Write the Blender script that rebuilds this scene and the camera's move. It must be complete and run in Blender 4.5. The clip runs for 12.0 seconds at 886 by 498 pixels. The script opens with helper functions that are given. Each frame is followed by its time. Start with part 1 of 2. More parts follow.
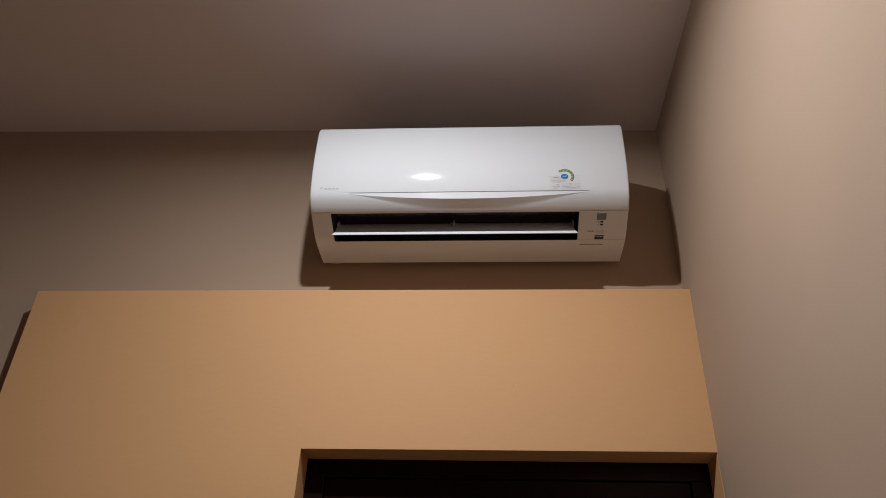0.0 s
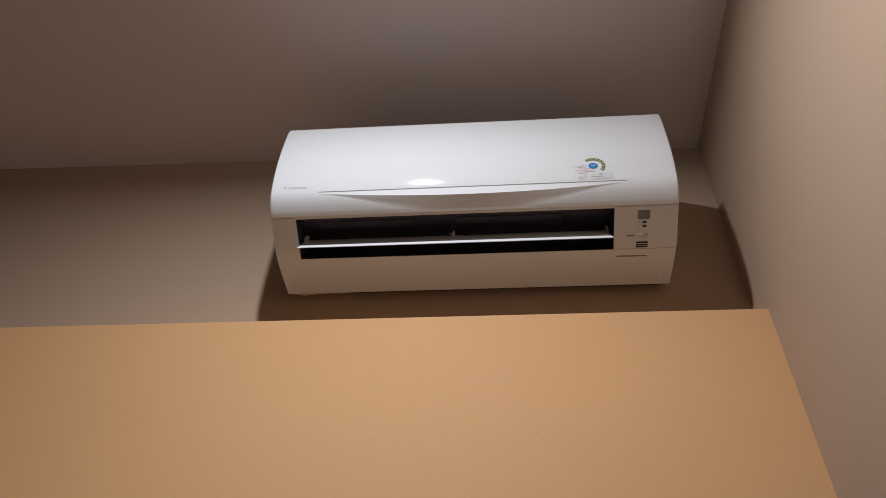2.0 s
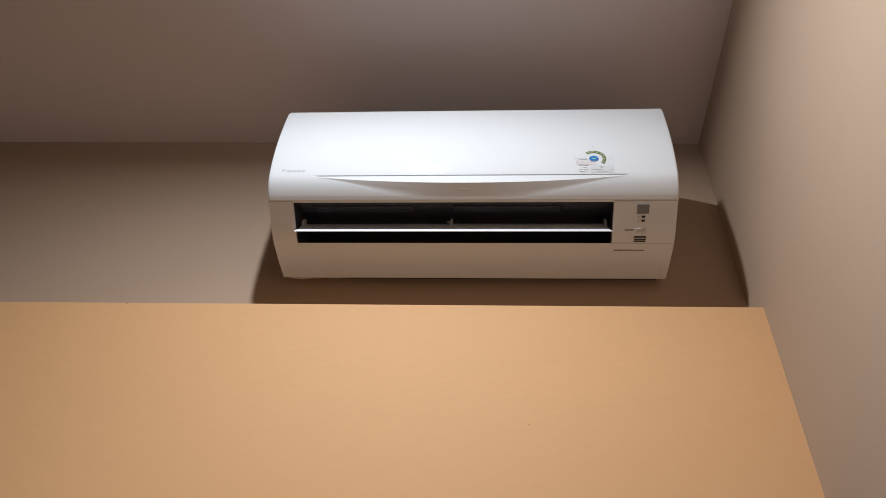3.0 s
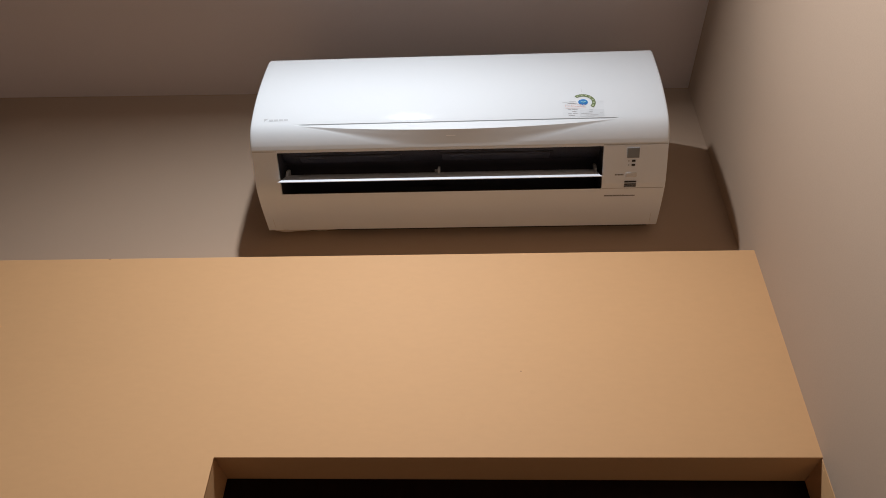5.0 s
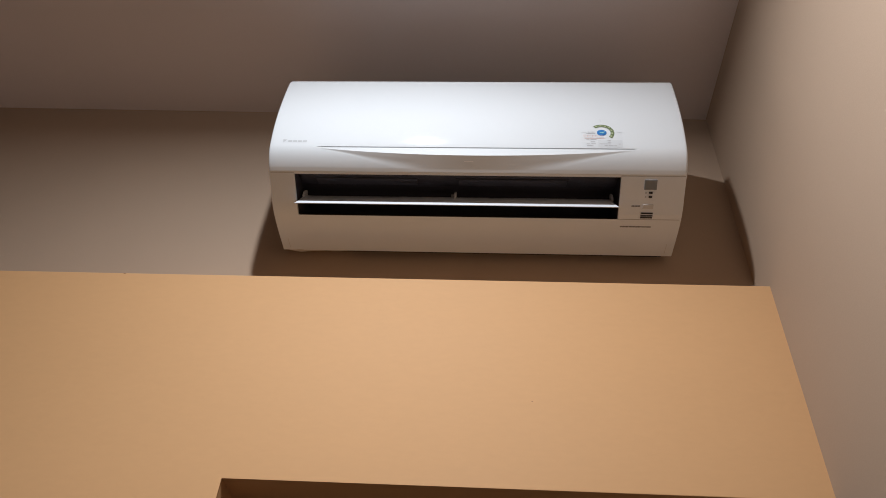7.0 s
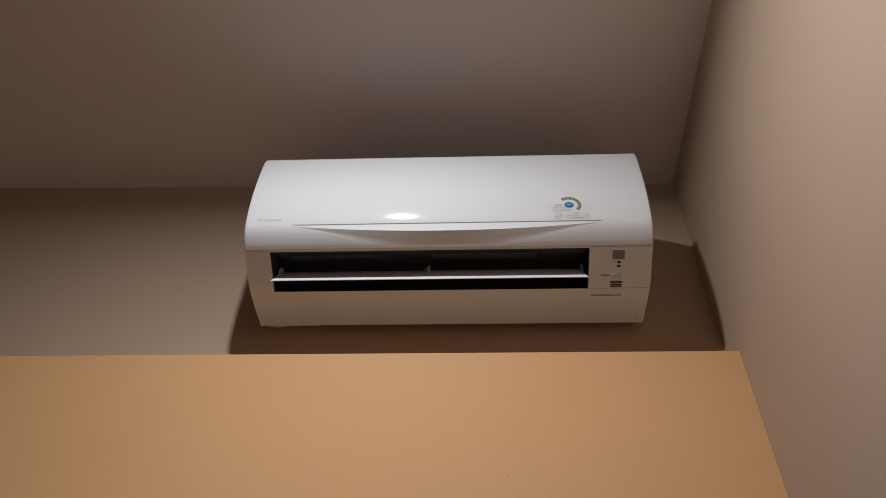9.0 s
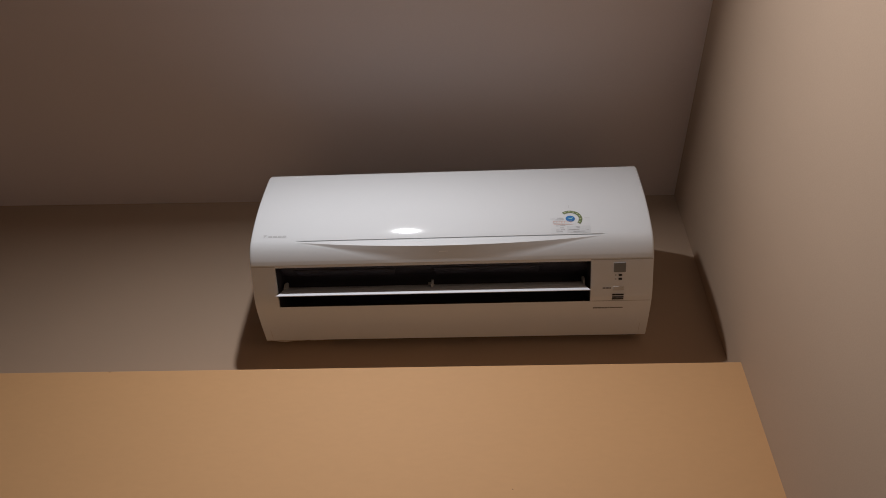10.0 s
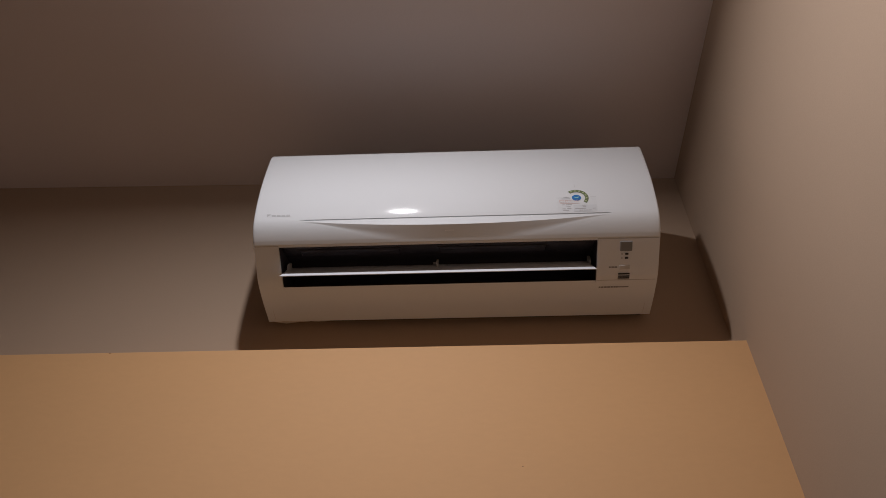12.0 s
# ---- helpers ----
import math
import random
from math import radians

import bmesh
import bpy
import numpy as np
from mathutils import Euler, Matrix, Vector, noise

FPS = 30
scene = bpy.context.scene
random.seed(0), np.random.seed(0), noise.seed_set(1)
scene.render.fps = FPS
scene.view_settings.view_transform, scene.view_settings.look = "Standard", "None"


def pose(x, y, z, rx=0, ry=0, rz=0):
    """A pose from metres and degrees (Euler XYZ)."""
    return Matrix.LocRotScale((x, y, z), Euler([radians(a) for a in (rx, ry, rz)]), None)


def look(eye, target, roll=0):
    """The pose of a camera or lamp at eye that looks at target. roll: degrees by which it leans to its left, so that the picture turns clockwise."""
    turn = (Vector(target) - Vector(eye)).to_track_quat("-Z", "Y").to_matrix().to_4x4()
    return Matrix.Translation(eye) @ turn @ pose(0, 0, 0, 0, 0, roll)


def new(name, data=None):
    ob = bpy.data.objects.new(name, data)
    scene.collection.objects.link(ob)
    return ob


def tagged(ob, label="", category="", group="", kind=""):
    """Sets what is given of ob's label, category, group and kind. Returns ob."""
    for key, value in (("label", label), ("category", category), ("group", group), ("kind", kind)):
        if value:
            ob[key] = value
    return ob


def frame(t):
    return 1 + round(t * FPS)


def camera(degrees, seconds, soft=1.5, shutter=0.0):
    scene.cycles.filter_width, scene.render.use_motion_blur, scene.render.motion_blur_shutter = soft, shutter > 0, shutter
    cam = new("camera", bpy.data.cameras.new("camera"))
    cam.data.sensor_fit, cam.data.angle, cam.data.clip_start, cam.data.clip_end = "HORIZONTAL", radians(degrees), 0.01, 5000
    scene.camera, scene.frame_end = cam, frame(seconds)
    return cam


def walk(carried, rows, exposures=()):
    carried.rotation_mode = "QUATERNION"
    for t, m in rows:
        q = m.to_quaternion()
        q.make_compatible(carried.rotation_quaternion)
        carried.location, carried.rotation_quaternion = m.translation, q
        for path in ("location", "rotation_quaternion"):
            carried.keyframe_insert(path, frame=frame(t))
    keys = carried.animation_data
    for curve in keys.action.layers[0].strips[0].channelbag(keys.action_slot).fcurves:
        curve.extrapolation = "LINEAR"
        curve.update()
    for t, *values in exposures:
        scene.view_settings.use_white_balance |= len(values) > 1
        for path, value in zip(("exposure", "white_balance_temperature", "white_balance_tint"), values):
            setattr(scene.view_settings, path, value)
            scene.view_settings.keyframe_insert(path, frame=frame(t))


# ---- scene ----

# ---- camera and its way ----
cam = camera(62.0, 12.0, soft=0.9)
PATH = [
    (0, (0.057, -1.717, 1.531), (-0.072, -0.037, 2.608), 2.0),
    (0.3, (0.063, -1.691, 1.514), (-0.077, -0.035, 2.627), 2.4),
    (0.5, (0.081, -1.643, 1.504), (-0.112, -0.023, 2.66), 3.1),
    (0.8, (0.071, -1.525, 1.508), (-0.088, 0.038, 2.745), 2.8),
    (1, (0.04, -1.445, 1.507), (-0.127, 0.074, 2.797), 2.7),
    (1.2, (0.046, -1.363, 1.52), (-0.156, 0.137, 2.827), 3.5),
    (1.5, (0.047, -1.258, 1.527), (-0.156, 0.175, 2.907), 4.1),
    (2, (0.062, -1.166, 1.532), (-0.101, 0.23, 2.954), 2.9),
    (2.5, (0.06, -1.166, 1.534), (-0.108, 0.244, 2.942), 4.0),
    (3, (0.057, -1.165, 1.538), (-0.093, 0.258, 2.935), 4.3),
    (3.2, (0.059, -1.16, 1.533), (-0.096, 0.264, 2.928), 4.2),
    (4.8, (0.043, -1.137, 1.541), (-0.056, 0.363, 2.86), 2.1),
    (5, (0.053, -1.137, 1.539), (-0.063, 0.365, 2.855), 2.1),
    (5.5, (0.05, -1.137, 1.532), (-0.123, 0.386, 2.817), 3.0),
    (6, (0.052, -1.124, 1.535), (-0.096, 0.414, 2.805), 2.3),
    (6.5, (0.057, -1.131, 1.54), (-0.091, 0.407, 2.809), 2.3),
    (6.8, (0.04, -1.143, 1.549), (-0.101, 0.37, 2.851), 3.8),
    (7, (0.04, -1.149, 1.552), (-0.097, 0.323, 2.9), 4.6),
    (7.2, (0.051, -1.168, 1.563), (-0.049, 0.27, 2.95), 3.2),
    (8.8, (0.048, -1.19, 1.561), (-0.016, 0.187, 3.011), 2.2),
    (9, (0.066, -1.196, 1.567), (-0.034, 0.18, 3.016), 2.2),
    (9.5, (0.061, -1.204, 1.559), (-0.049, 0.152, 3.026), 1.9),
    (10, (0.075, -1.22, 1.568), (-0.043, 0.144, 3.026), 2.2),
    (10.5, (0.064, -1.213, 1.562), (-0.026, 0.139, 3.032), 1.4),
    (11, (0.063, -1.217, 1.564), (-0.021, 0.152, 3.019), 1.3),
    (11.5, (0.04, -1.21, 1.552), (-0.037, 0.136, 3.029), 1.0),
    (12, (0.026, -1.191, 1.551), (-0.043, 0.183, 3.003), 0.7),
]
EXPOSURES = [
    (0, -0.43, 6468, 12), (0.5, -0.44, 6471, 12), (1, -0.51, 6492, 12), (1.5, -0.41, 6461, 12), (2, -0.32, 6373, 12),
    (2.5, -0.12, 6301, 9), (3, 0.05, 6170, 9), (3.2, 0.09, 6170, 9), (4.8, 0.01, 6170, 9), (5, -0.02, 6186, 9),
    (5.5, -0.11, 6220, 9), (6, -0.18, 6232, 9), (6.5, -0.20, 6239, 9), (7, -0.01, 6176, 9), (7.2, 0.06, 6170, 9),
    (8.8, -0.44, 6506, 13), (9, -0.51, 6527, 12), (9.5, -0.59, 6553, 12), (10, -0.69, 6584, 13), (10.5, -0.75, 6603, 14),
    (11, -0.76, 6603, 14), (11.5, -0.78, 6615, 15), (12, -0.80, 6615, 16),
]
walk(cam, [(t, look(eye, target, roll)) for t, eye, target, roll in PATH], EXPOSURES)

# ---- plan, in metres: x to the right, y towards the wall with the unit, z up ----
WEST, EAST, SOUTH, CEIL = -4.60, 0.557, -5.40, 3.053
PANEL_Y, PANEL_L, PANEL_TOP = -0.063, -1.152, 2.467
REC_L, REC_R, REC_TOP, DOOR_Y = -0.383, 0.5555, 2.05, 0.018
LAMP, LAMP_Z, LAMP_COLOR = (-0.176, -1.03), 3.022, (0.960, 0.975, 1.0)

# ---- light ----
world = bpy.data.worlds.new("room_world")
world.use_nodes = True
world.node_tree.nodes["Background"].inputs[0].default_value = (0.5, 0.45, 0.4, 1)
world.node_tree.nodes["Background"].inputs[1].default_value = 0.02
scene.world = world
bulb = bpy.data.lights.new("ceiling_light_bulb", "AREA")
bulb.shape, bulb.size, bulb.energy, bulb.color = "DISK", 0.047, 26.3, LAMP_COLOR
new("ceiling_light_bulb", bulb).matrix_world = pose(LAMP[0], LAMP[1], LAMP_Z - 0.014)
dome = bpy.data.lights.new("ceiling_light_dome", "POINT")  # what the opal dome sends out sideways
dome.shadow_soft_size, dome.energy, dome.color = 0.022, 6.8, LAMP_COLOR
new("ceiling_light_dome", dome).matrix_world = pose(LAMP[0], LAMP[1], LAMP_Z - 0.002)


# ---- materials ----
def material(name, color, rough, vary=0.06, coarse=3.0, fine=180.0, bump=0.0, metal=0.0, stretch=(1, 1, 1), gloss_level=0.5):
    """A surface with broad, faint patches and fine grain in colour, gloss and relief."""
    mat = bpy.data.materials.new(name)
    mat.use_nodes = True
    nodes, links = mat.node_tree.nodes, mat.node_tree.links
    bsdf = nodes["Principled BSDF"]
    where = nodes.new("ShaderNodeTexCoord")
    turn = nodes.new("ShaderNodeMapping")
    turn.inputs["Scale"].default_value = stretch
    links.new(where.outputs["Object"], turn.inputs["Vector"])
    broad, grain = nodes.new("ShaderNodeTexNoise"), nodes.new("ShaderNodeTexNoise")
    broad.inputs["Scale"].default_value, broad.inputs["Detail"].default_value = coarse, 5
    grain.inputs["Scale"].default_value, grain.inputs["Detail"].default_value = fine, 3
    for n in (broad, grain):
        links.new(turn.outputs[0], n.inputs["Vector"])
    mixed = nodes.new("ShaderNodeMath")
    mixed.operation = "MULTIPLY_ADD"
    links.new(grain.outputs["Fac"], mixed.inputs[0])
    mixed.inputs[1].default_value = 0.5
    links.new(broad.outputs["Fac"], mixed.inputs[2])
    ramp = nodes.new("ShaderNodeMapRange")
    ramp.inputs["From Min"].default_value, ramp.inputs["From Max"].default_value = 0.45, 1.05
    ramp.inputs["To Min"].default_value, ramp.inputs["To Max"].default_value = 1 - vary, 1 + vary
    links.new(mixed.outputs[0], ramp.inputs["Value"])
    tint = nodes.new("ShaderNodeVectorMath")
    tint.operation = "SCALE"
    tint.inputs[0].default_value = color
    links.new(ramp.outputs[0], tint.inputs["Scale"])
    links.new(tint.outputs[0], bsdf.inputs["Base Color"])
    gloss = nodes.new("ShaderNodeMapRange")
    gloss.inputs["To Min"].default_value, gloss.inputs["To Max"].default_value = rough * 0.9, min(1, rough * 1.1)
    links.new(broad.outputs["Fac"], gloss.inputs["Value"])
    links.new(gloss.outputs[0], bsdf.inputs["Roughness"])
    bsdf.inputs["Metallic"].default_value = metal
    bsdf.inputs["Specular IOR Level"].default_value = gloss_level
    if bump:
        relief = nodes.new("ShaderNodeBump")
        relief.inputs["Strength"].default_value, relief.inputs["Distance"].default_value = 0.6, bump
        links.new(grain.outputs["Fac"], relief.inputs["Height"])
        links.new(relief.outputs[0], bsdf.inputs["Normal"])
    return mat


M_WALL = material("taupe_wall_paint", (0.432, 0.314, 0.223), 0.85, 0.05, 2.2, 400, 0.0002)
M_CEIL = material("white_ceiling_paint", (0.775, 0.712, 0.71), 0.85, 0.04, 1.6, 400, 0.0002)
M_PANEL = material("peach_laminate", (0.640, 0.366, 0.166), 0.72, 0.03, 2.5, 90, 0.0001, stretch=(0.6, 1, 1.5))
M_FLOOR = material("pale_brown_floor", (0.68, 0.52, 0.40), 0.45, 0.12, 2.0, 40, 0.0004)
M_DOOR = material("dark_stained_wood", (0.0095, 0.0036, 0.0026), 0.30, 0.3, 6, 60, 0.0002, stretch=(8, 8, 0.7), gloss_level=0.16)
M_COVER = material("glossy_white_plastic", (0.710, 0.734, 0.748), 0.065, 0.012, 4, 300, 0.0)
M_BODY = material("satin_white_plastic", (0.765, 0.795, 0.83), 0.42, 0.02, 6, 900, 0.00005)
M_FILLER = material("grey_filler", (0.58, 0.54, 0.49), 0.85, 0.12, 40, 300, 0.0004)
M_GAP_SHADE = material("gap_shade", (0.05, 0.045, 0.045), 0.7)
M_DARK = material("charcoal_outlet_plastic", (0.052, 0.050, 0.060), 0.6, 0.2, 12, 200, gloss_level=0.15)
M_GUIDE = material("dark_grey_plastic", (0.056, 0.053, 0.062), 0.24, 0.30, 25, 200, gloss_level=0.4)
M_PLATE = material("charcoal_guide_plastic", (0.072, 0.068, 0.080), 0.20, 0.15, 25, 200, gloss_level=0.5)
M_HINGE = material("grey_hinge_plastic", (0.46, 0.45, 0.44), 0.5)
M_GREY = material("grey_sensor_plastic", (0.22, 0.23, 0.235), 0.3, 0.05)
M_PRINT = material("grey_print", (0.22, 0.21, 0.21), 0.5)
M_LOGO = material("silver_grey_print", (0.50, 0.51, 0.52), 0.35)
M_BLACK = material("black_plastic", (0.02, 0.018, 0.018), 0.4)
M_BUTTON = material("light_grey_button", (0.62, 0.61, 0.59), 0.4)
M_LABEL = material("clear_label_film", (0.692, 0.716, 0.731), 0.075, 0.01)
M_LABEL_GREY = material("pale_grey_label_print", (0.636, 0.660, 0.676), 0.12, 0.02)
M_LABEL_INK = material("grey_label_ink", (0.36, 0.35, 0.36), 0.4)
M_GREEN = material("olive_green_print", (0.15, 0.195, 0.085), 0.35, 0.15, 60)
M_TICK = material("pale_tick_print", (0.42, 0.47, 0.30), 0.35)
M_BLUE = material("globe_blue_print", (0.03, 0.18, 0.46), 0.3, 0.2, 60)
M_LAND = material("globe_pale_print", (0.30, 0.55, 0.55), 0.3, 0.2, 60)
M_RED = material("red_print", (0.70, 0.42, 0.36), 0.4)
M_RING = material("white_lamp_ring", (0.75, 0.74, 0.72), 0.35)
M_MARK = material("white_mark", (0.92, 0.92, 0.92), 0.5, 0.01)
M_SPECK = material("brown_scuff", (0.42, 0.22, 0.10), 0.7)
M_GLOW = bpy.data.materials.new("lamp_diffuser")
M_GLOW.use_nodes = True
M_GLOW.node_tree.nodes["Principled BSDF"].inputs["Base Color"].default_value = (0.8, 0.8, 0.8, 1)
M_GLOW.node_tree.nodes["Principled BSDF"].inputs["Emission Color"].default_value = (1, 0.93, 0.86, 1)
M_GLOW.node_tree.nodes["Principled BSDF"].inputs["Emission Strength"].default_value = 2.0


# ---- mesh helpers ----
def part(name, bm, mat, parent=None, label="", smooth=False):
    """Links a bmesh as one mesh object, under a thing where one is given."""
    bmesh.ops.recalc_face_normals(bm, faces=bm.faces)
    mesh = bpy.data.meshes.new(name)
    bm.to_mesh(mesh)
    bm.free()
    mesh.materials.append(mat)
    if smooth:
        for p in mesh.polygons:
            p.use_smooth = True
    ob = new(name, mesh)
    ob.parent = parent
    return tagged(ob, label)


def block(bm, x0, y0, z0, x1, y1, z1, bevel=0.0):
    """Adds a box, with bevelled edges where asked."""
    m = Matrix.LocRotScale(((x0 + x1) / 2, (y0 + y1) / 2, (z0 + z1) / 2), None, (x1 - x0, y1 - y0, z1 - z0))
    made = bmesh.ops.create_cube(bm, size=1, matrix=m)
    if bevel:
        edges = list({e for v in made["verts"] for e in v.link_edges})
        bmesh.ops.bevel(bm, geom=edges, offset=bevel, segments=2, affect="EDGES", profile=0.5)
    return bm


def box(x0, y0, z0, x1, y1, z1, bevel=0.0):
    return block(bmesh.new(), x0, y0, z0, x1, y1, z1, bevel)


def prism(bm, outline, x0, x1, caps=True):
    """Extrudes an outline of (y, z) along x."""
    a = [bm.verts.new((x0, y, z)) for y, z in outline]
    b = [bm.verts.new((x1, y, z)) for y, z in outline]
    for i in range(len(outline)):
        j = (i + 1) % len(outline)
        bm.faces.new((a[i], a[j], b[j], b[i]))
    if caps:
        bm.faces.new(a)
        bm.faces.new(b)
    return bm


def structure(name, bm, mat, label, category):
    return tagged(part(name, bm, mat), label, category, kind="structure")


# ---- the room ----
structure("floor", box(WEST - 0.12, SOUTH - 0.12, -0.1, EAST + 0.12, 0.14, 0.0), M_FLOOR, "plain pale brown floor of the room", "floor")
slab = box(WEST - 0.12, SOUTH - 0.12, CEIL, EAST + 0.12, 0.14, CEIL + 0.25)
for v in slab.verts:  # it rises a little away from the taupe side wall
    v.co.z += 0.0195 * (EAST - v.co.x)
structure("ceiling", slab, M_CEIL, "plain matt white painted ceiling", "ceiling")
structure("wall_east", box(EAST, SOUTH - 0.12, 0.0, EAST + 0.12, 0.14, CEIL + 0.12), M_WALL, "smooth wall painted in warm taupe", "wall")
structure("wall_west", box(WEST - 0.12, SOUTH - 0.12, 0.0, WEST, 0.14, CEIL + 0.12), M_WALL, "plain taupe wall closing the room", "wall")
structure("wall_south", box(WEST, SOUTH - 0.12, 0.0, EAST, SOUTH, CEIL + 0.12), M_WALL, "plain taupe wall behind the viewer", "wall")
wall = bmesh.new()
block(wall, WEST, 0.0, 0.0, REC_L - 0.012, 0.14, CEIL + 0.12)
block(wall, REC_L - 0.012, 0.0, REC_TOP + 0.012, EAST, 0.14, CEIL + 0.12)
structure("wall_north", wall, M_WALL, "taupe painted wall behind the air conditioner", "wall")


def door_surround():
    """A thick peach panel round the doorway, with linings that run back to the door."""
    top = tagged(new("door_surround"), "peach laminate panel standing proud round a doorway", "wall panel", kind="structure")
    face = bmesh.new()
    outline = [(PANEL_L, 0), (PANEL_L, PANEL_TOP), (EAST + 0.02, PANEL_TOP), (EAST + 0.02, REC_TOP), (REC_L, REC_TOP), (REC_L, 0)]
    front = [face.verts.new((x, PANEL_Y, z)) for x, z in outline]
    back = [face.verts.new((x, -0.001, z)) for x, z in outline]
    face.faces.new(front)
    face.faces.new(back)
    for i in range(len(outline)):
        j = (i + 1) % len(outline)
        face.faces.new((front[i], front[j], back[j], back[i]))
    bmesh.ops.bevel(face, geom=[e for e in face.edges if all(abs(v.co.y - PANEL_Y) < 1e-5 for v in e.verts)],
                    offset=0.0015, segments=2, affect="EDGES", profile=0.5)
    part("face_panel", face, M_PANEL, top)
    part("head_lining", box(REC_L, -0.001, REC_TOP, REC_R, 0.10, REC_TOP + 0.011), M_PANEL, top)
    part("jamb_lining", box(REC_L - 0.011, -0.001, 0, REC_L, 0.10, REC_TOP + 0.011), M_PANEL, top)
    part("jamb_lining", box(EAST - 0.0014, PANEL_Y + 0.002, 0, EAST - 0.0003, 0.10, REC_TOP - 0.0003), M_PANEL, top)
    for x, z, w in ((-0.690, PANEL_TOP - 0.0015, 0.0020), (0.109, 2.204, 0.0012)):
        part("scuff_mark", box(x - w, PANEL_Y - 0.0006, z - 0.0009, x + w, PANEL_Y + 0.001, z + 0.0009, 0.0003), M_SPECK, top, "small brown scuff on the panel")
    return top


door_surround()


def dark_door():
    top = tagged(new("door_1"), "closed dark-stained wooden door set back in its recess", "door", kind="structure")
    w = 0.045
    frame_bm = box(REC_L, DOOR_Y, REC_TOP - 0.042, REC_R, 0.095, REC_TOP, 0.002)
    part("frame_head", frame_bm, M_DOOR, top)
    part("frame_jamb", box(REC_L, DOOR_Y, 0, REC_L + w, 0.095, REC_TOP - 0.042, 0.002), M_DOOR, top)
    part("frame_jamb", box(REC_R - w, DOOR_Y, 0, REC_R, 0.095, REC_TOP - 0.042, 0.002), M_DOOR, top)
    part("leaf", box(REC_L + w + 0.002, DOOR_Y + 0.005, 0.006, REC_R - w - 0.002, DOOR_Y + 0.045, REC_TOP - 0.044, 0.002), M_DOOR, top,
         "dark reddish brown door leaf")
    return top


dark_door()


def downlight():
    """A round lamp on the ceiling; its shine is seen on the unit's glossy cover."""
    top = tagged(new("ceiling_light"), "round white surface-mounted ceiling light with glowing opal diffuser", "ceiling lamp")
    x, y = LAMP
    ring = bmesh.new()
    n = 48
    loops = []
    for r, z in ((0.050, CEIL + 0.020), (0.050, LAMP_Z + 0.003), (0.047, LAMP_Z), (0.030, LAMP_Z), (0.029, LAMP_Z + 0.006)):
        loops.append([ring.verts.new((x + r * math.cos(2 * math.pi * i / n), y + r * math.sin(2 * math.pi * i / n), z)) for i in range(n)])
    for a, b in zip(loops, loops[1:]):
        for i in range(n):
            ring.faces.new((a[i], a[(i + 1) % n], b[(i + 1) % n], b[i]))
    part("housing", ring, M_RING, top, smooth=True)
    opal = bmesh.new()
    rings = [[opal.verts.new((x + 0.029 * math.cos(a) * math.cos(b), y + 0.029 * math.cos(a) * math.sin(b), LAMP_Z + 0.004 - 0.012 * math.sin(a)))
              for b in (2 * math.pi * i / n for i in range(n))] for a in np.linspace(0, math.pi / 2 - 0.08, 7)]
    for a, b in zip(rings, rings[1:]):
        for i in range(n):
            opal.faces.new((a[i], a[(i + 1) % n], b[(i + 1) % n], b[i]))
    opal.faces.new(rings[-1])
    part("diffuser", opal, M_GLOW, top, "glowing white opal diffuser", True)
    return top


downlight()

# ---- the air conditioner ----
HALF = 0.40
# how far the cover's front leans inward below (degrees) from its seam up to its top edge; the underside back to the wall as (y, z)
LEAN = [(2.6160, 55), (2.630, 42), (2.640, 30), (2.650, 17), (2.659, 13.4), (2.690, 7.8), (2.720, 3.8), (2.745, 0.3), (2.80, -4), (2.855, -7)]
UNDER = [(-0.2100, 2.6142), (-0.1935, 2.6062), (-0.174, 2.5970), (-0.135, 2.5795), (-0.085, 2.5745), (-0.022, 2.575)]


def glide(points, n):
    """A smooth line through a few points (Catmull-Rom)."""
    pts = [Vector(p) for p in points]
    pts = [2 * pts[0] - pts[1]] + pts + [2 * pts[-1] - pts[-2]]
    out = []
    for i in range(1, len(pts) - 2):
        p0, p1, p2, p3 = pts[i - 1:i + 3]
        for k in range(n):
            t = k / n
            out.append(0.5 * ((2 * p1) + (p2 - p0) * t + (2 * p0 - 5 * p1 + 4 * p2 - p3) * t * t + (3 * p1 - p0 - 3 * p2 + p3) * t ** 3))
    return out + [pts[-2]]


FRONT_Z = np.linspace(2.6160, 2.8550, 480)
lean = np.tan(np.radians(np.interp(FRONT_Z, [z for z, _ in LEAN], [a for _, a in LEAN])))
FRONT_Y = -np.concatenate(([0.0], np.cumsum((lean[1:] + lean[:-1]) / 2 * np.diff(FRONT_Z))))
FRONT_Y += -0.2537 - np.interp(2.745, FRONT_Z, FRONT_Y)
LINE_Z, SMILE, LEDGE, PRINT_DROP = 2.6474, 0.308, 0.0172, 0.0018


def smile(x):
    """How deep the crescent under the fine line is at x, 0 to 1."""
    return max(0.0, 1 - (x / SMILE) ** 2)


def ledge_height(x):
    """Height of the lit ledge between the fine line and the ridge below it."""
    return 0.0018 + LEDGE * smile(x)


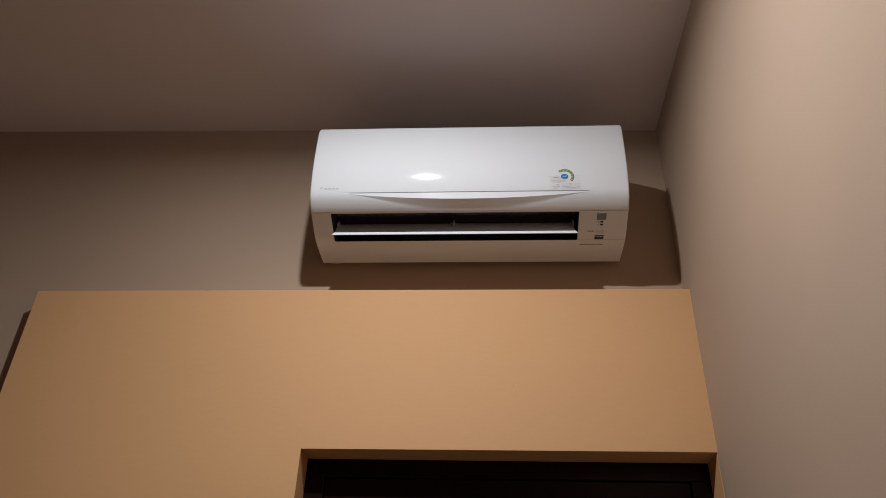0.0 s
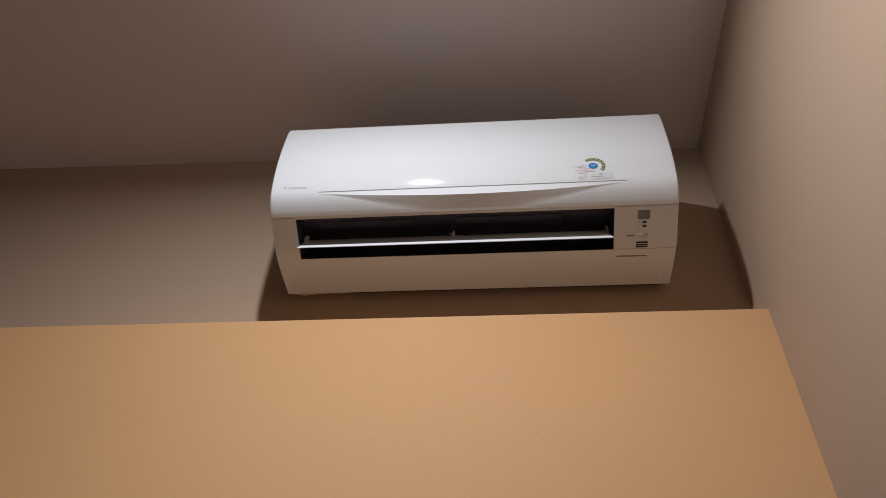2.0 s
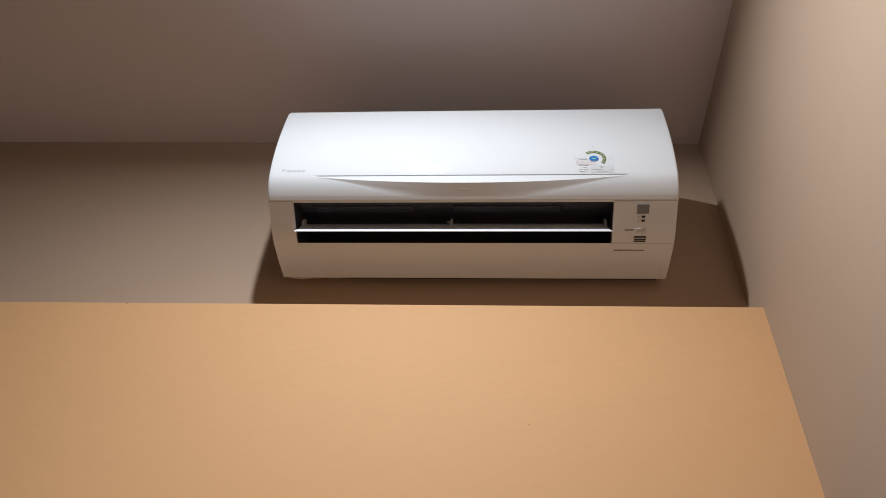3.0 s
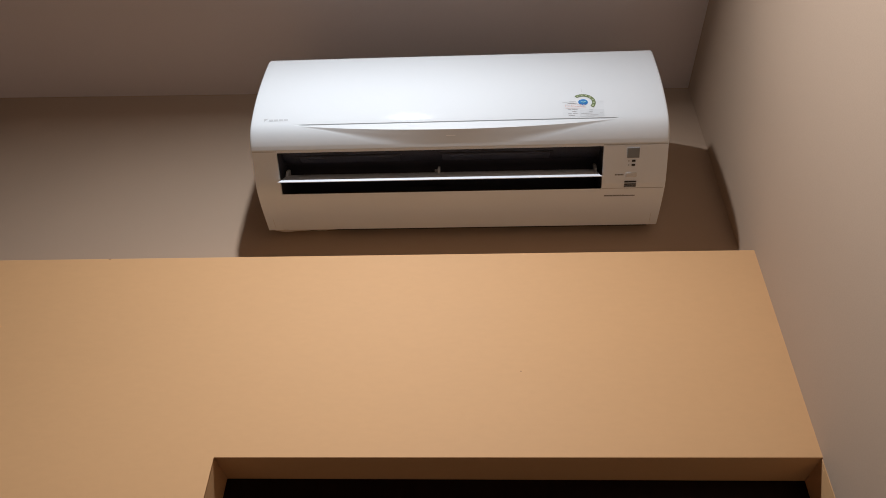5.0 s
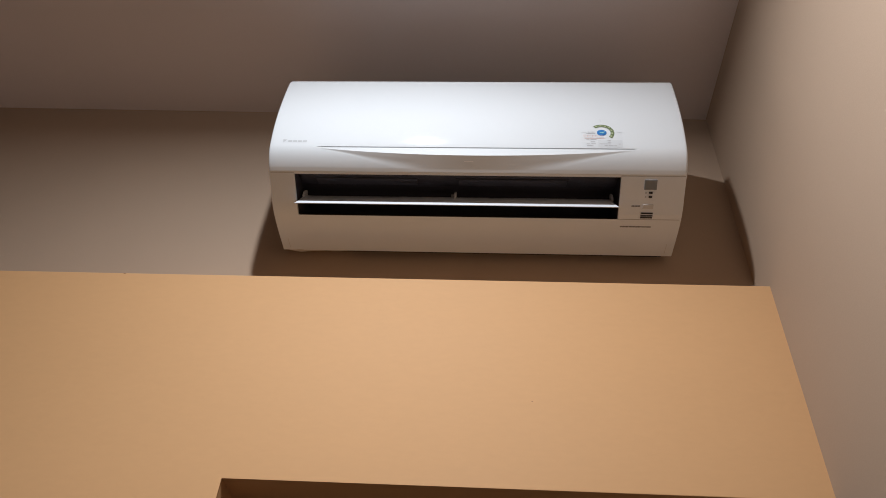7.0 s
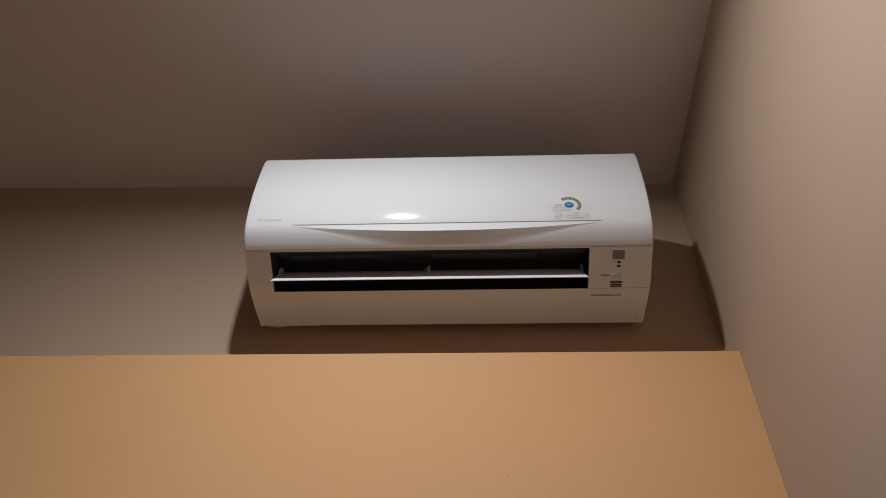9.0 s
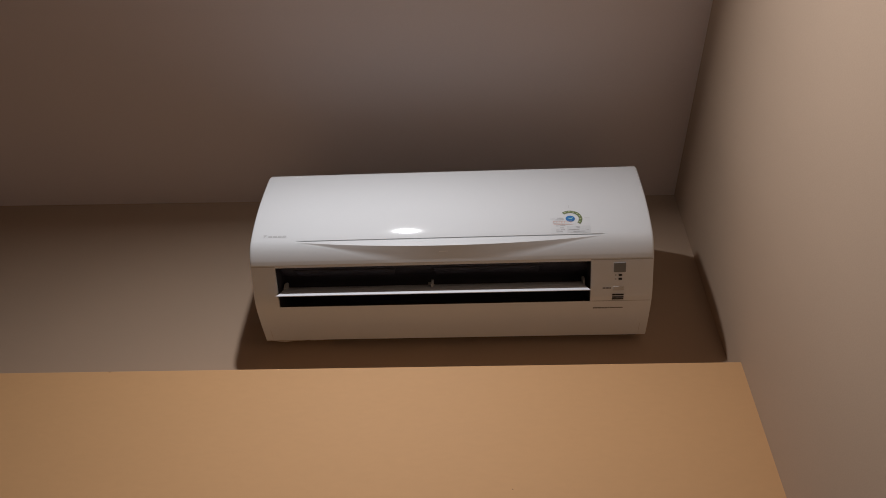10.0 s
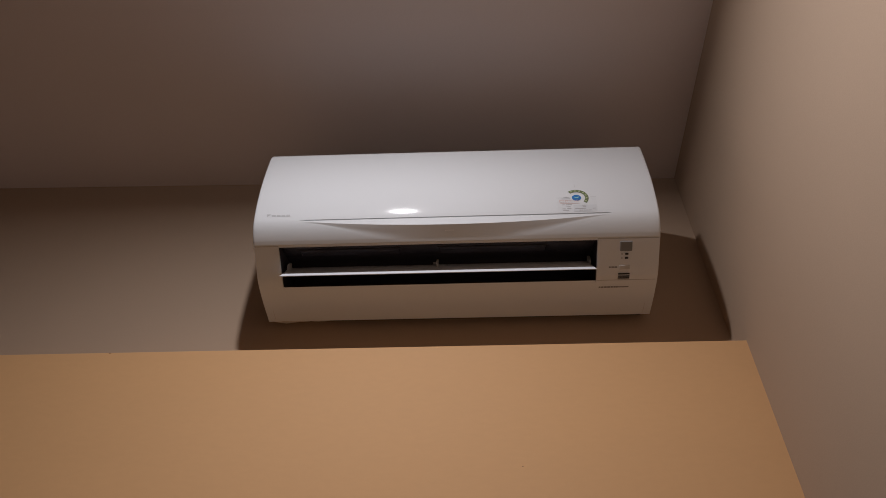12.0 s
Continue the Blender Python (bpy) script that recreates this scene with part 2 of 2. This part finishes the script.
def cover_y(x, z):
    """The depth of the front: its plain profile, a fine groove, a lit ledge standing out to a ridge, and a scoop below."""
    plain = float(np.interp(z, FRONT_Z, FRONT_Y))
    k, d = smile(x), LINE_Z - z
    if k <= 0 or d < -0.0010:
        return plain
    edge = min(1.0, k * 8)
    gentle, steep = 0.0028 * k * edge, 0.0066 * k ** 2.0
    h = ledge_height(x)
    if d < 0.00115:
        return plain + 0.0050 * edge * min(1, (d + 0.0010) / 0.0004)
    ridge_y = float(np.interp(LINE_Z - h, FRONT_Z, FRONT_Y)) - gentle - steep
    if d < h:
        start_y = float(np.interp(LINE_Z - 0.0012, FRONT_Z, FRONT_Y))
        return start_y + (ridge_y - start_y) * (d - 0.0012) / (h - 0.0012)
    v = min(1, (d - h) / (LINE_Z - 2.6162 - h))
    reach = min(1, max(0, (0.290 - abs(x)) / 0.248))
    reach = 0.06 + 0.94 * reach * reach * (3 - 2 * reach)
    if v >= 1.65 * reach:
        return plain
    foot = LINE_Z - h - (LINE_Z - 2.6162 - h) * reach
    foot_y = float(np.interp(foot, FRONT_Z, FRONT_Y))
    slope = ridge_y + (foot_y - ridge_y) * v / reach
    m = min(1, max(0, (v / reach - 0.35) / 1.3)) * min(1, 4 * (1 - reach))
    m = m * m * (3 - 2 * m)
    return slope + (plain - slope) * m


def front_cover(parent):
    """The glossy front: a shell with rounded ends and top, and the crescent worked into its lower part."""
    bm = bmesh.new()
    zs = list(np.linspace(2.853, 2.655, 34)) + [2.6530, 2.6512, LINE_Z + 0.0014, LINE_Z + 0.0010, LINE_Z + 0.0006, LINE_Z - 0.0011, LINE_Z - 0.0012]
    rim = 0.0045
    ends = [rim * (1 - math.cos(a)) for a in np.linspace(0, math.pi / 2, 6)]
    xs = [-HALF + e for e in ends] + list(np.linspace(-HALF + 0.02, HALF - 0.02, 150)) + [HALF - e for e in reversed(ends)]
    rows = []

    def back_off(x):
        d = HALF - abs(x)
        return rim - math.sqrt(max(0, rim * rim - (rim - d) ** 2)) if d < rim else 0.0

    def top_rise(x):
        return 0.0004 + 0.0022 * min(1, max(0, (0.30 - x) / 0.5)) * min(1, (x + HALF) / 0.03 + 0.8)

    # top rim and its rounded front edge
    for y, z in ((-0.224, 2.840), (-0.224, 2.8575), (-0.226, 2.8595), (-0.2380, 2.8592), (-0.2420, 2.8580), (-0.2447, 2.8558)):
        w = 1 - 0.004 * (z > 2.8550)
        rows.append([(x * w, y + back_off(x), z - 0.6 * back_off(x) + top_rise(x)) for x in xs])
    for z in zs:
        rows.append([(x * (1 - 0.004 * max(0, (z - 2.848) / 0.006) ** 2), cover_y(x, z) + back_off(x), z) for x in xs])
    # the ledge, its crisp ridge and the scoop follow the crescent
    for u in np.linspace(0, 1, 9)[1:]:
        rows.append([(x, cover_y(x, z) + back_off(x), z) for x in xs for z in [LINE_Z - 0.0012 - (ledge_height(x) - 0.0012) * u + 1e-7]])
    ridge = len(rows) - 1
    for u in np.linspace(0, 1, 43)[1:]:
        rows.append([(x, cover_y(x, z) + back_off(x), z) for x in xs for z in [LINE_Z - ledge_height(x) - (LINE_Z - 2.6162 - ledge_height(x)) * u]])
    # the lower lip turns in behind the seam
    for y, z in ((-0.2112, 2.6146), (-0.2088, 2.6130), (-0.2068, 2.6119), (-0.2060, 2.6118), (-0.2052, 2.6128)):
        rows.append([(x, y + back_off(x), z) for x in xs])
    grid = [[bm.verts.new(p) for p in r] for r in rows]
    for a, b in zip(grid, grid[1:]):
        for i in range(len(xs) - 1):
            bm.faces.new((a[i], a[i + 1], b[i + 1], b[i]))
    for row in [grid[ridge]] + grid[ridge - 11:ridge - 7]:
        for a, b in zip(row, row[1:]):
            if smile(a.co.x) > 0.06:
                bm.edges.get((a, b)).smooth = False
    # the two ends, back to the body
    for i, sx in ((0, -1), (len(xs) - 1, 1)):
        inner = [bm.verts.new((r[i].co.x, max(-0.03, r[i].co.y + 0.10) if r[i].co.y < -0.14 else r[i].co.y + 0.001, min(2.857, r[i].co.z + (0.02 if r[i].co.z < 2.64 else 0)))) for r in grid]
        for k in range(len(grid) - 1):
            bm.faces.new((grid[k][i], grid[k + 1][i], inner[k + 1], inner[k]))
    return part("front_cover", bm, M_COVER, parent, "glossy white curved front cover with a crescent groove", True)


SLOT_L, SLOT_R = -0.350, 0.2785
SLOT_FRONT, SLOT_BACK = (-0.2025, 2.6105), (-0.1225, 2.5783)


def under_z(y):
    return float(np.interp(y, [p[0] for p in UNDER], [p[1] for p in UNDER]))


def casing(parent):
    """The main casing: full section at both ends, an open outlet between."""
    under = [(p.x, p.y) for p in glide(UNDER, 5)]
    inside = [(-0.022, 2.84), (-0.235, 2.84), (-0.238, 2.70), (-0.215, 2.640), (-0.2070, 2.6175)]
    bm = bmesh.new()
    prism(bm, under + inside, -HALF + 0.0008, SLOT_L)
    prism(bm, under + inside, SLOT_R, HALF - 0.0008)
    rear = [p for p in under if p[0] > SLOT_BACK[0] + 0.002]
    lips = [(-0.2100, 2.6142), SLOT_FRONT]
    hollow = [(-0.200, 2.630), (-0.150, 2.658), (-0.090, 2.672), (-0.044, 2.662), (-0.044, 2.598), (-0.110, 2.583), SLOT_BACK]
    prism(bm, lips + hollow + rear + inside, SLOT_L, SLOT_R, False)
    bmesh.ops.remove_doubles(bm, verts=bm.verts, dist=1e-5)
    body = part("casing", bm, M_BODY, parent, "satin white lower casing")
    for p in body.data.polygons:
        p.use_smooth = abs(p.normal.x) < 0.5
    body.data.set_sharp_from_angle(angle=radians(28))
    return body


def outlet_liner(parent):
    """The dark inside of the outlet."""
    bm = bmesh.new()
    inner = [(-0.2015, 2.6115), (-0.1965, 2.6240), (-0.150, 2.6405), (-0.090, 2.6510), (-0.054, 2.643), (-0.056, 2.608), (-0.1120, 2.5868), (-0.1230, 2.5790)]
    line = [(p.x, p.y) for p in glide(inner, 4)]
    a = [bm.verts.new((SLOT_L + 0.0008, y, z)) for y, z in line]
    b = [bm.verts.new((SLOT_R - 0.0008, y, z)) for y, z in line]
    for i in range(len(line) - 1):
        bm.faces.new((a[i], a[i + 1], b[i + 1], b[i]))
    bm.faces.new(a)
    bm.faces.new(b)
    liner = part("outlet_liner", bm, M_DARK, parent, "dark charcoal air outlet")
    # raised guide plates on the upper slope of the outlet, either side of the middle
    slope = math.degrees(math.atan2(0.018, 0.0475))
    shelf = bmesh.new()
    block(shelf, SLOT_L + 0.004, -0.022, -0.0008, SLOT_R - 0.004, 0.026, 0.002, 0.0005)
    bmesh.ops.transform(shelf, matrix=pose(0, -0.172, 2.6312, slope), verts=shelf.verts)
    part("upper_slope", shelf, M_GUIDE, liner)
    for x0, x1 in ((-0.315, -0.113), (-0.032, 0.181)):
        plate = bmesh.new()
        block(plate, x0, -0.013, -0.0030, x1, 0.013, 0.0025, 0.002)
        for side, x in ((-1, x0 + 0.052), (1, x1 - 0.045)):  # a slanting moulded ridge near each end
            for k in range(6):
                block(plate, x + side * 0.006 * k - 0.003, -0.010 + 0.0011 * k, -0.0040, x + side * 0.006 * k + 0.003, -0.0085 + 0.0011 * k, 0.0, 0.0004)
        bmesh.ops.transform(plate, matrix=pose(0, -0.165, 2.6339, slope), verts=plate.verts)
        part("guide_plate", plate, M_PLATE, liner)
        groove = box(x0 - 0.004, -0.0162, -0.0018, x1 + 0.004, -0.0133, 0.0010)
        bmesh.ops.transform(groove, matrix=pose(0, -0.165, 2.6339, slope), verts=groove.verts)
        part("guide_groove", groove, M_BLACK, liner)
    return liner


def flap(parent):
    """The swinging flap, half open, with its three hinges."""
    F, B = Vector((-0.1570, 2.5768)), Vector((-0.1265, 2.6300))
    along = (B - F).normalized()
    out = Vector((-along.y, along.x))
    section = []
    for k in range(9):
        u = k / 8
        sag = 0.0035 * math.sin(math.pi * u)
        section.append(F + (B - F) * u + out * sag)
    lower = [p - out * (0.0035 if 0 < i < 8 else 0.0012) for i, p in enumerate(section)]
    bm = bmesh.new()
    ring = [(p.x, p.y) for p in section] + [(p.x, p.y) for p in reversed(lower)]
    prism(bm, ring, SLOT_L - 0.002, SLOT_R - 0.001)
    # the front corners are cut back a little towards the hinges
    for v in bm.verts:
        u = (Vector((v.co.y, v.co.z)) - F).dot(along) / (B - F).length
        v.co.x += (0.008 * min(1, max(0, u) * 4)) * (1 if v.co.x < 0 else -1)
    plate = part("flap", bm, M_BODY, parent, "white swing flap, half open")
    for p in plate.data.polygons:
        p.use_smooth = abs(p.normal.x) < 0.5
    plate.data.set_sharp_from_angle(angle=radians(35))
    for x in (SLOT_L + 0.009, -0.0376, SLOT_R - 0.010):
        h = bmesh.new()
        foot, tip = F + (B - F) * 0.50, F + (B - F) * 0.95
        outline = [foot - out * 0.001, tip - out * 0.001, tip + out * 0.010, tip + out * 0.013 - along * 0.004, foot + along * 0.008 + out * 0.013, foot + along * 0.001 + out * 0.008]
        prism(h, [(p.x, p.y) for p in outline], x - 0.0020, x + 0.0020)
        pin = F + (B - F) * 0.80 + out * 0.006
        if abs(x) < 0.1:  # the middle hinge carries a pin
            bmesh.ops.create_cone(h, cap_ends=True, segments=12, radius1=0.0026, radius2=0.0026, depth=0.011,
                                  matrix=Matrix.Translation((x - 0.003, pin.x, pin.y)) @ pose(0, 0, 0, 0, 90, 0))
        part("hinge", h, M_BUTTON, plate)
    return plate


def on_under(bm, x0, y0, x1, y1, proud=0.0006, depth=0.002, bevel=0.0):
    """A low block lying on the sloping underside between two depths."""
    z0, z1 = under_z(y0), under_z(y1)
    tilt = math.degrees(math.atan2(z1 - z0, y1 - y0))
    length = math.hypot(y1 - y0, z1 - z0)
    made = bmesh.new()
    block(made, -(x1 - x0) / 2, -length / 2, -proud, (x1 - x0) / 2, length / 2, depth, bevel)
    bmesh.ops.transform(made, matrix=pose((x0 + x1) / 2, (y0 + y1) / 2, (z0 + z1) / 2, tilt), verts=made.verts)
    mesh = bpy.data.meshes.new("scratch")
    made.to_mesh(mesh)
    made.free()
    bm.from_mesh(mesh)
    bpy.data.meshes.remove(mesh)
    return bm


def control_panel(parent):
    bm = bmesh.new()
    ys = [-0.2040, -0.1990, -0.1935, -0.184, -0.174, -0.160, -0.150, -0.135, -0.1245]
    xs = (SLOT_R + 0.0010, HALF - 0.0025)
    rows = [[bm.verts.new((x, y, under_z(y) - 0.0007)) for x in xs] for y in ys]
    tops = [[bm.verts.new((x, y, under_z(y) + 0.002)) for x in xs] for y in ys]
    for a, b in zip(rows, rows[1:]):
        bm.faces.new((a[0], a[1], b[1], b[0]))
    for a, b, c, d in zip(rows, rows[1:], tops, tops[1:]):
        bm.faces.new((a[0], b[0], d[0], c[0]))
        bm.faces.new((a[1], b[1], d[1], c[1]))
    bm.faces.new((rows[0][0], rows[0][1], tops[0][1], tops[0][0]))
    bm.faces.new((rows[-1][0], rows[-1][1], tops[-1][1], tops[-1][0]))
    panel = part("control_panel", bm, M_BODY, parent, "white control panel with sensor, lamps and button")
    part("sensor_window", on_under(bmesh.new(), 0.3225, -0.1990, 0.3460, -0.1812, 0.0024, 0.002, 0.0008), M_GREY, panel, "square grey sensor window")
    for y in (-0.1758, -0.1684):
        part("indicator_lamp", on_under(bmesh.new(), 0.3325, y - 0.0016, 0.3390, y + 0.0016, 0.0022), M_BLACK, panel, "small dark indicator lamp")
        part("printed_icon", on_under(bmesh.new(), 0.3255, y - 0.0016, 0.3280, y + 0.0016, 0.0017), M_LOGO, panel)
    part("button", on_under(bmesh.new(), 0.3220, -0.1545, 0.3435, -0.1462, 0.0022, 0.002, 0.0012), M_BUTTON, panel, "oblong light grey button")
    for k in range(6):
        part("printed_bar", on_under(bmesh.new(), 0.3020 + 0.0028 * k, -0.1524, 0.3043 + 0.0028 * k, -0.1498, 0.0017), M_PRINT, panel)
    for y in (-0.1378, -0.1331, -0.1284):
        part("speaker_slot", on_under(bmesh.new(), 0.3209, y - 0.0013, 0.3435, y + 0.0013, 0.0019), M_BLACK, panel, "narrow dark slot")
    part("panel_seam", on_under(bmesh.new(), SLOT_R + 0.001, -0.1241, HALF - 0.004, -0.1234, 0.0018), M_HINGE, panel)
    return panel


def model_print(parent):
    """The unreadable line of print below the control panel."""
    x = 0.2854
    for w in (0.0035, 0.0050, 0.0060, 0.0060, 0.0050, 0.0030, 0.0045):
        part("printed_bar", on_under(bmesh.new(), x, -0.1072, x + w, -0.1040, 0.0016), M_PRINT, parent)
        x += w + 0.0008
    part("printed_bar", on_under(bmesh.new(), 0.3235, -0.1066, 0.3445, -0.1043, 0.0016), M_PRINT, parent)


def patch(bm, corners, lift=0.0004, n=5):
    """A thin printed shape on the cover: a quad given as four (x, z) corners, following its curve."""
    (ax, az), (bx, bz), (cx, cz), (dx, dz) = [(x, z - PRINT_DROP) for x, z in corners]
    rows = []
    for i in range(n + 1):
        v = i / n
        l, r = (ax + (dx - ax) * v, az + (dz - az) * v), (bx + (cx - bx) * v, bz + (cz - bz) * v)
        rows.append([bm.verts.new((x, cover_y(x, z) - lift, z)) for x, z in (l, ((l[0] + r[0]) / 2, (l[1] + r[1]) / 2), r)])
    for a, b in zip(rows, rows[1:]):
        for k in (0, 1):
            bm.faces.new((a[k], a[k + 1], b[k + 1], b[k]))
    return bm


def bar(bm, x0, z0, x1, z1, lift=0.0004):
    return patch(bm, ((x0, z1), (x1, z1), (x1, z0), (x0, z0)), lift, 3)


def disc(bm, cx, cz, rx, rz, lift, n=24):
    cz -= PRINT_DROP
    mid = bm.verts.new((cx, cover_y(cx, cz) - lift, cz))
    rim = [bm.verts.new((cx + rx * math.cos(a), cover_y(cx, cz + rz * math.sin(a)) - lift, cz + rz * math.sin(a)))
           for a in (2 * math.pi * i / n for i in range(n))]
    for i in range(n):
        bm.faces.new((mid, rim[i], rim[(i + 1) % n]))
    return bm


def energy_label(cover):
    """A clear efficiency label: a blue globe under an arc of green segments, and lines of unreadable print."""
    label = part("energy_label", bar(bmesh.new(), 0.203, 0 + 2.6525, 0.281, 2.6875, 0.0002), M_LABEL, cover, "clear efficiency label with globe and green arc")
    part("grey_field", bar(bmesh.new(), 0.2345, 2.6532, 0.2800, 2.6685, 0.0004), M_LABEL_GREY, label)
    cx, cz = 0.2425, 2.6865
    part("globe", disc(bmesh.new(), cx, cz, 0.0092, 0.0076, 0.0006), M_BLUE, label, "small blue globe")
    land = bmesh.new()
    patch(land, ((cx - 0.005, cz + 0.002), (cx + 0.001, cz + 0.0005), (cx + 0.002, cz - 0.001), (cx - 0.003, cz - 0.0005)), 0.0009, 2)
    patch(land, ((cx + 0.001, cz + 0.001), (cx + 0.006, cz + 0.003), (cx + 0.005, cz + 0.001), (cx + 0.001, cz - 0.002)), 0.0009, 2)
    part("globe_print", land, M_LAND, label)
    for k in range(7):
        a0, a1 = (radians(130 - 24.5 * k - d) for d in (0, 23.5))
        seg = bmesh.new()
        m = 6
        for i in range(m):
            b0, b1 = a0 + (a1 - a0) * i / m, a0 + (a1 - a0) * (i + 1) / m
            patch(seg, [(cx + r * 1.12 * math.cos(b), cz + r * math.sin(b)) for r, b in ((0.0212, b0), (0.0212, b1), (0.0150, b1), (0.0150, b0))], 0.0006, 1)
        bmesh.ops.remove_doubles(seg, verts=seg.verts, dist=1e-6)
        part("arc_segment", seg, M_GREEN, label)
        am = (a0 + a1) / 2
        tx, tz = cx + 0.0178 * 1.12 * math.cos(am), cz + 0.0178 * math.sin(am)
        part("tick", patch(bmesh.new(), ((tx - 0.0020, tz + 0.0016), (tx + 0.0020, tz + 0.0016), (tx + 0.0018, tz - 0.0016), (tx - 0.0018, tz - 0.0016)), 0.0009, 1), M_TICK, label)
    for edges in ((0.2415, 2.7150, 0.2421, 2.7240), (0.2030, 2.6868, 0.2130, 2.6873), (0.2700, 2.6880, 0.2810, 2.6885)):
        part("rule", bar(bmesh.new(), *edges, 0.0006), M_LOGO, label)
    red = bmesh.new()
    x = 0.2080
    for w in (0.0052, 0.0032, 0.0034, 0.0046, 0.0052, 0.0036, 0.0040):
        for z0, z1 in ((2.6755, 2.6761), (2.6802, 2.6808)):
            bar(red, x, z0, x + w, z1, 0.0006)
        bar(red, x, 2.6755, x + 0.0006, 2.6808, 0.0006)
        x += w + 0.0014
    bar(red, 0.2085, 2.6722, 0.2470, 2.6728, 0.0006)
    part("red_print", red, M_RED, label)
    dark = bmesh.new()
    for x0, x1, z in ((0.2160, 0.2290, 2.6878), (0.2130, 0.2300, 2.6838), (0.2125, 0.2185, 2.6688), (0.2200, 0.2315, 2.6690), (0.2205, 0.2285, 2.6640),
                      (0.2125, 0.2190, 2.6592), (0.2215, 0.2300, 2.6594), (0.2130, 0.2250, 2.6550), (0.2520, 0.2590, 2.6668), (0.2525, 0.2590, 2.6632),
                      (0.2370, 0.2580, 2.6592), (0.2720, 0.2770, 2.6590), (0.2460, 0.2520, 2.6552), (0.2535, 0.2690, 2.6552)):
        bar(dark, x0, z, x1, z + 0.0008, 0.0007)
    part("dark_print", dark, M_LABEL_INK, label)
    return label


def intake_grille(parent):
    """The air intake along the top, out of view, added to dim the ceiling above: a dark filter under a row of slats."""
    # the unseen rim's height sets the upper edge of the unit's wall shadow
    rim = bmesh.new()
    for x in (-HALF + 0.002, HALF - 0.008):
        prism(rim, [(-0.022, 2.838), (-0.022, 2.870), (-0.130, 2.8690), (-0.190, 2.8665), (-0.236, 2.8620), (-0.236, 2.846)], x, x + 0.006)
    block(rim, -HALF + 0.010, -0.205, 2.838, HALF - 0.010, -0.200, 2.864, 0.001)
    block(rim, -HALF + 0.010, -0.027, 2.838, HALF - 0.010, -0.022, 2.870, 0.001)
    rim = part("intake_rim", rim, M_BODY, parent)
    part("intake_filter", box(-HALF + 0.010, -0.222, 2.8400, HALF - 0.010, -0.027, 2.8440), M_DARK, rim, "dark air filter, out of view, that keeps the ceiling above dim")
    slat = bpy.data.meshes.new("intake_slat")
    bm = box(-HALF + 0.0102, -0.0012, -0.006, HALF - 0.0102, 0.0012, 0.006)
    bm.to_mesh(slat)
    bm.free()
    slat.materials.append(M_GREY)
    for i in range(13):
        blade = new("intake_slat", slat)
        blade.parent = rim
        blade.location = (0, -0.192 + 0.0128 * i, 2.8575)


def gap_filler(parent):
    """A ragged smear of filler that closes the gap to the wall at one lower corner."""
    rng = random.Random(4)
    bm = bmesh.new()
    rows = []
    xs = np.linspace(-0.388, -0.262, 34)
    for i, x in enumerate(xs):
        k = i / (len(xs) - 1)
        drop = (0.0052 * (1 - k) ** 0.7 + 0.0012 * math.sin(9 * k) + rng.uniform(-0.0007, 0.0007)) * min(1, 6 * k + 0.3) * min(1, 5 * (1 - k))
        rows.append([bm.verts.new((x, y, z)) for y, z in ((-0.026, 2.5755), (-0.020, 2.5768 - 0.4 * drop), (-0.011, 2.5852 - drop), (-0.0004, 2.5945 - 0.9 * drop), (-0.0004, 2.604))])
    for a, b in zip(rows, rows[1:]):
        for k in range(4):
            bm.faces.new((a[k], b[k], b[k + 1], a[k + 1]))
    bm.faces.new(rows[0])
    bm.faces.new(rows[-1])
    part("gap_filler", bm, M_FILLER, parent, "ragged grey filler along the lower edge", True)


def maker_mark(cover):
    """The maker's mark as plain shapes: a small wedge and a row of bars."""
    part("wedge", patch(bmesh.new(), ((-0.3740, 2.6650), (-0.3655, 2.6648), (-0.3705, 2.6605), (-0.3725, 2.6575)), 0.0004, 2), M_LOGO, cover, "silver grey wedge mark")
    x = -0.3635
    for w in (0.0080, 0.0080, 0.0080, 0.0080):
        part("mark_bar", bar(bmesh.new(), x, 2.6590, x + w, 2.6630), M_LOGO, cover)
        x += w + 0.0016
    part("centre_mark", bar(bmesh.new(), -0.0190, 2.6243, -0.0015, 2.6249, 0.0004), M_MARK, cover)


def air_conditioner():
    top = tagged(new("air_conditioner"), "white wall-mounted split air conditioner with its flap half open", "air conditioner")
    top.location = (0, 0, 0)
    cover = front_cover(top)
    casing(top)
    outlet_liner(top)
    flap(top)
    control_panel(top)
    model_print(top)
    # the plate's near-black colour stands in for shade in the gap to the wall
    part("mounting_plate", box(-0.385, -0.023, 2.592, 0.385, -0.0005, 2.84), M_GAP_SHADE, top, "mounting plate coloured near-black for the shade behind the casing")
    for x0, x1 in ((-HALF + 0.002, SLOT_L), (SLOT_R, HALF - 0.002)):
        part("seam_strip", on_under(bmesh.new(), x0, -0.2056, x1, -0.2044, 0.0003), M_HINGE, top)
    for side in (-1, 1):  # the small moulded joint at each lower corner
        part("corner_joint", on_under(bmesh.new(), side * 0.3835 - 0.0004, -0.058, side * 0.3835 + 0.0004, -0.030, 0.0004), M_BUTTON, top)
    intake_grille(top)
    gap_filler(top)
    maker_mark(cover)
    energy_label(cover)
    return top


air_conditioner()
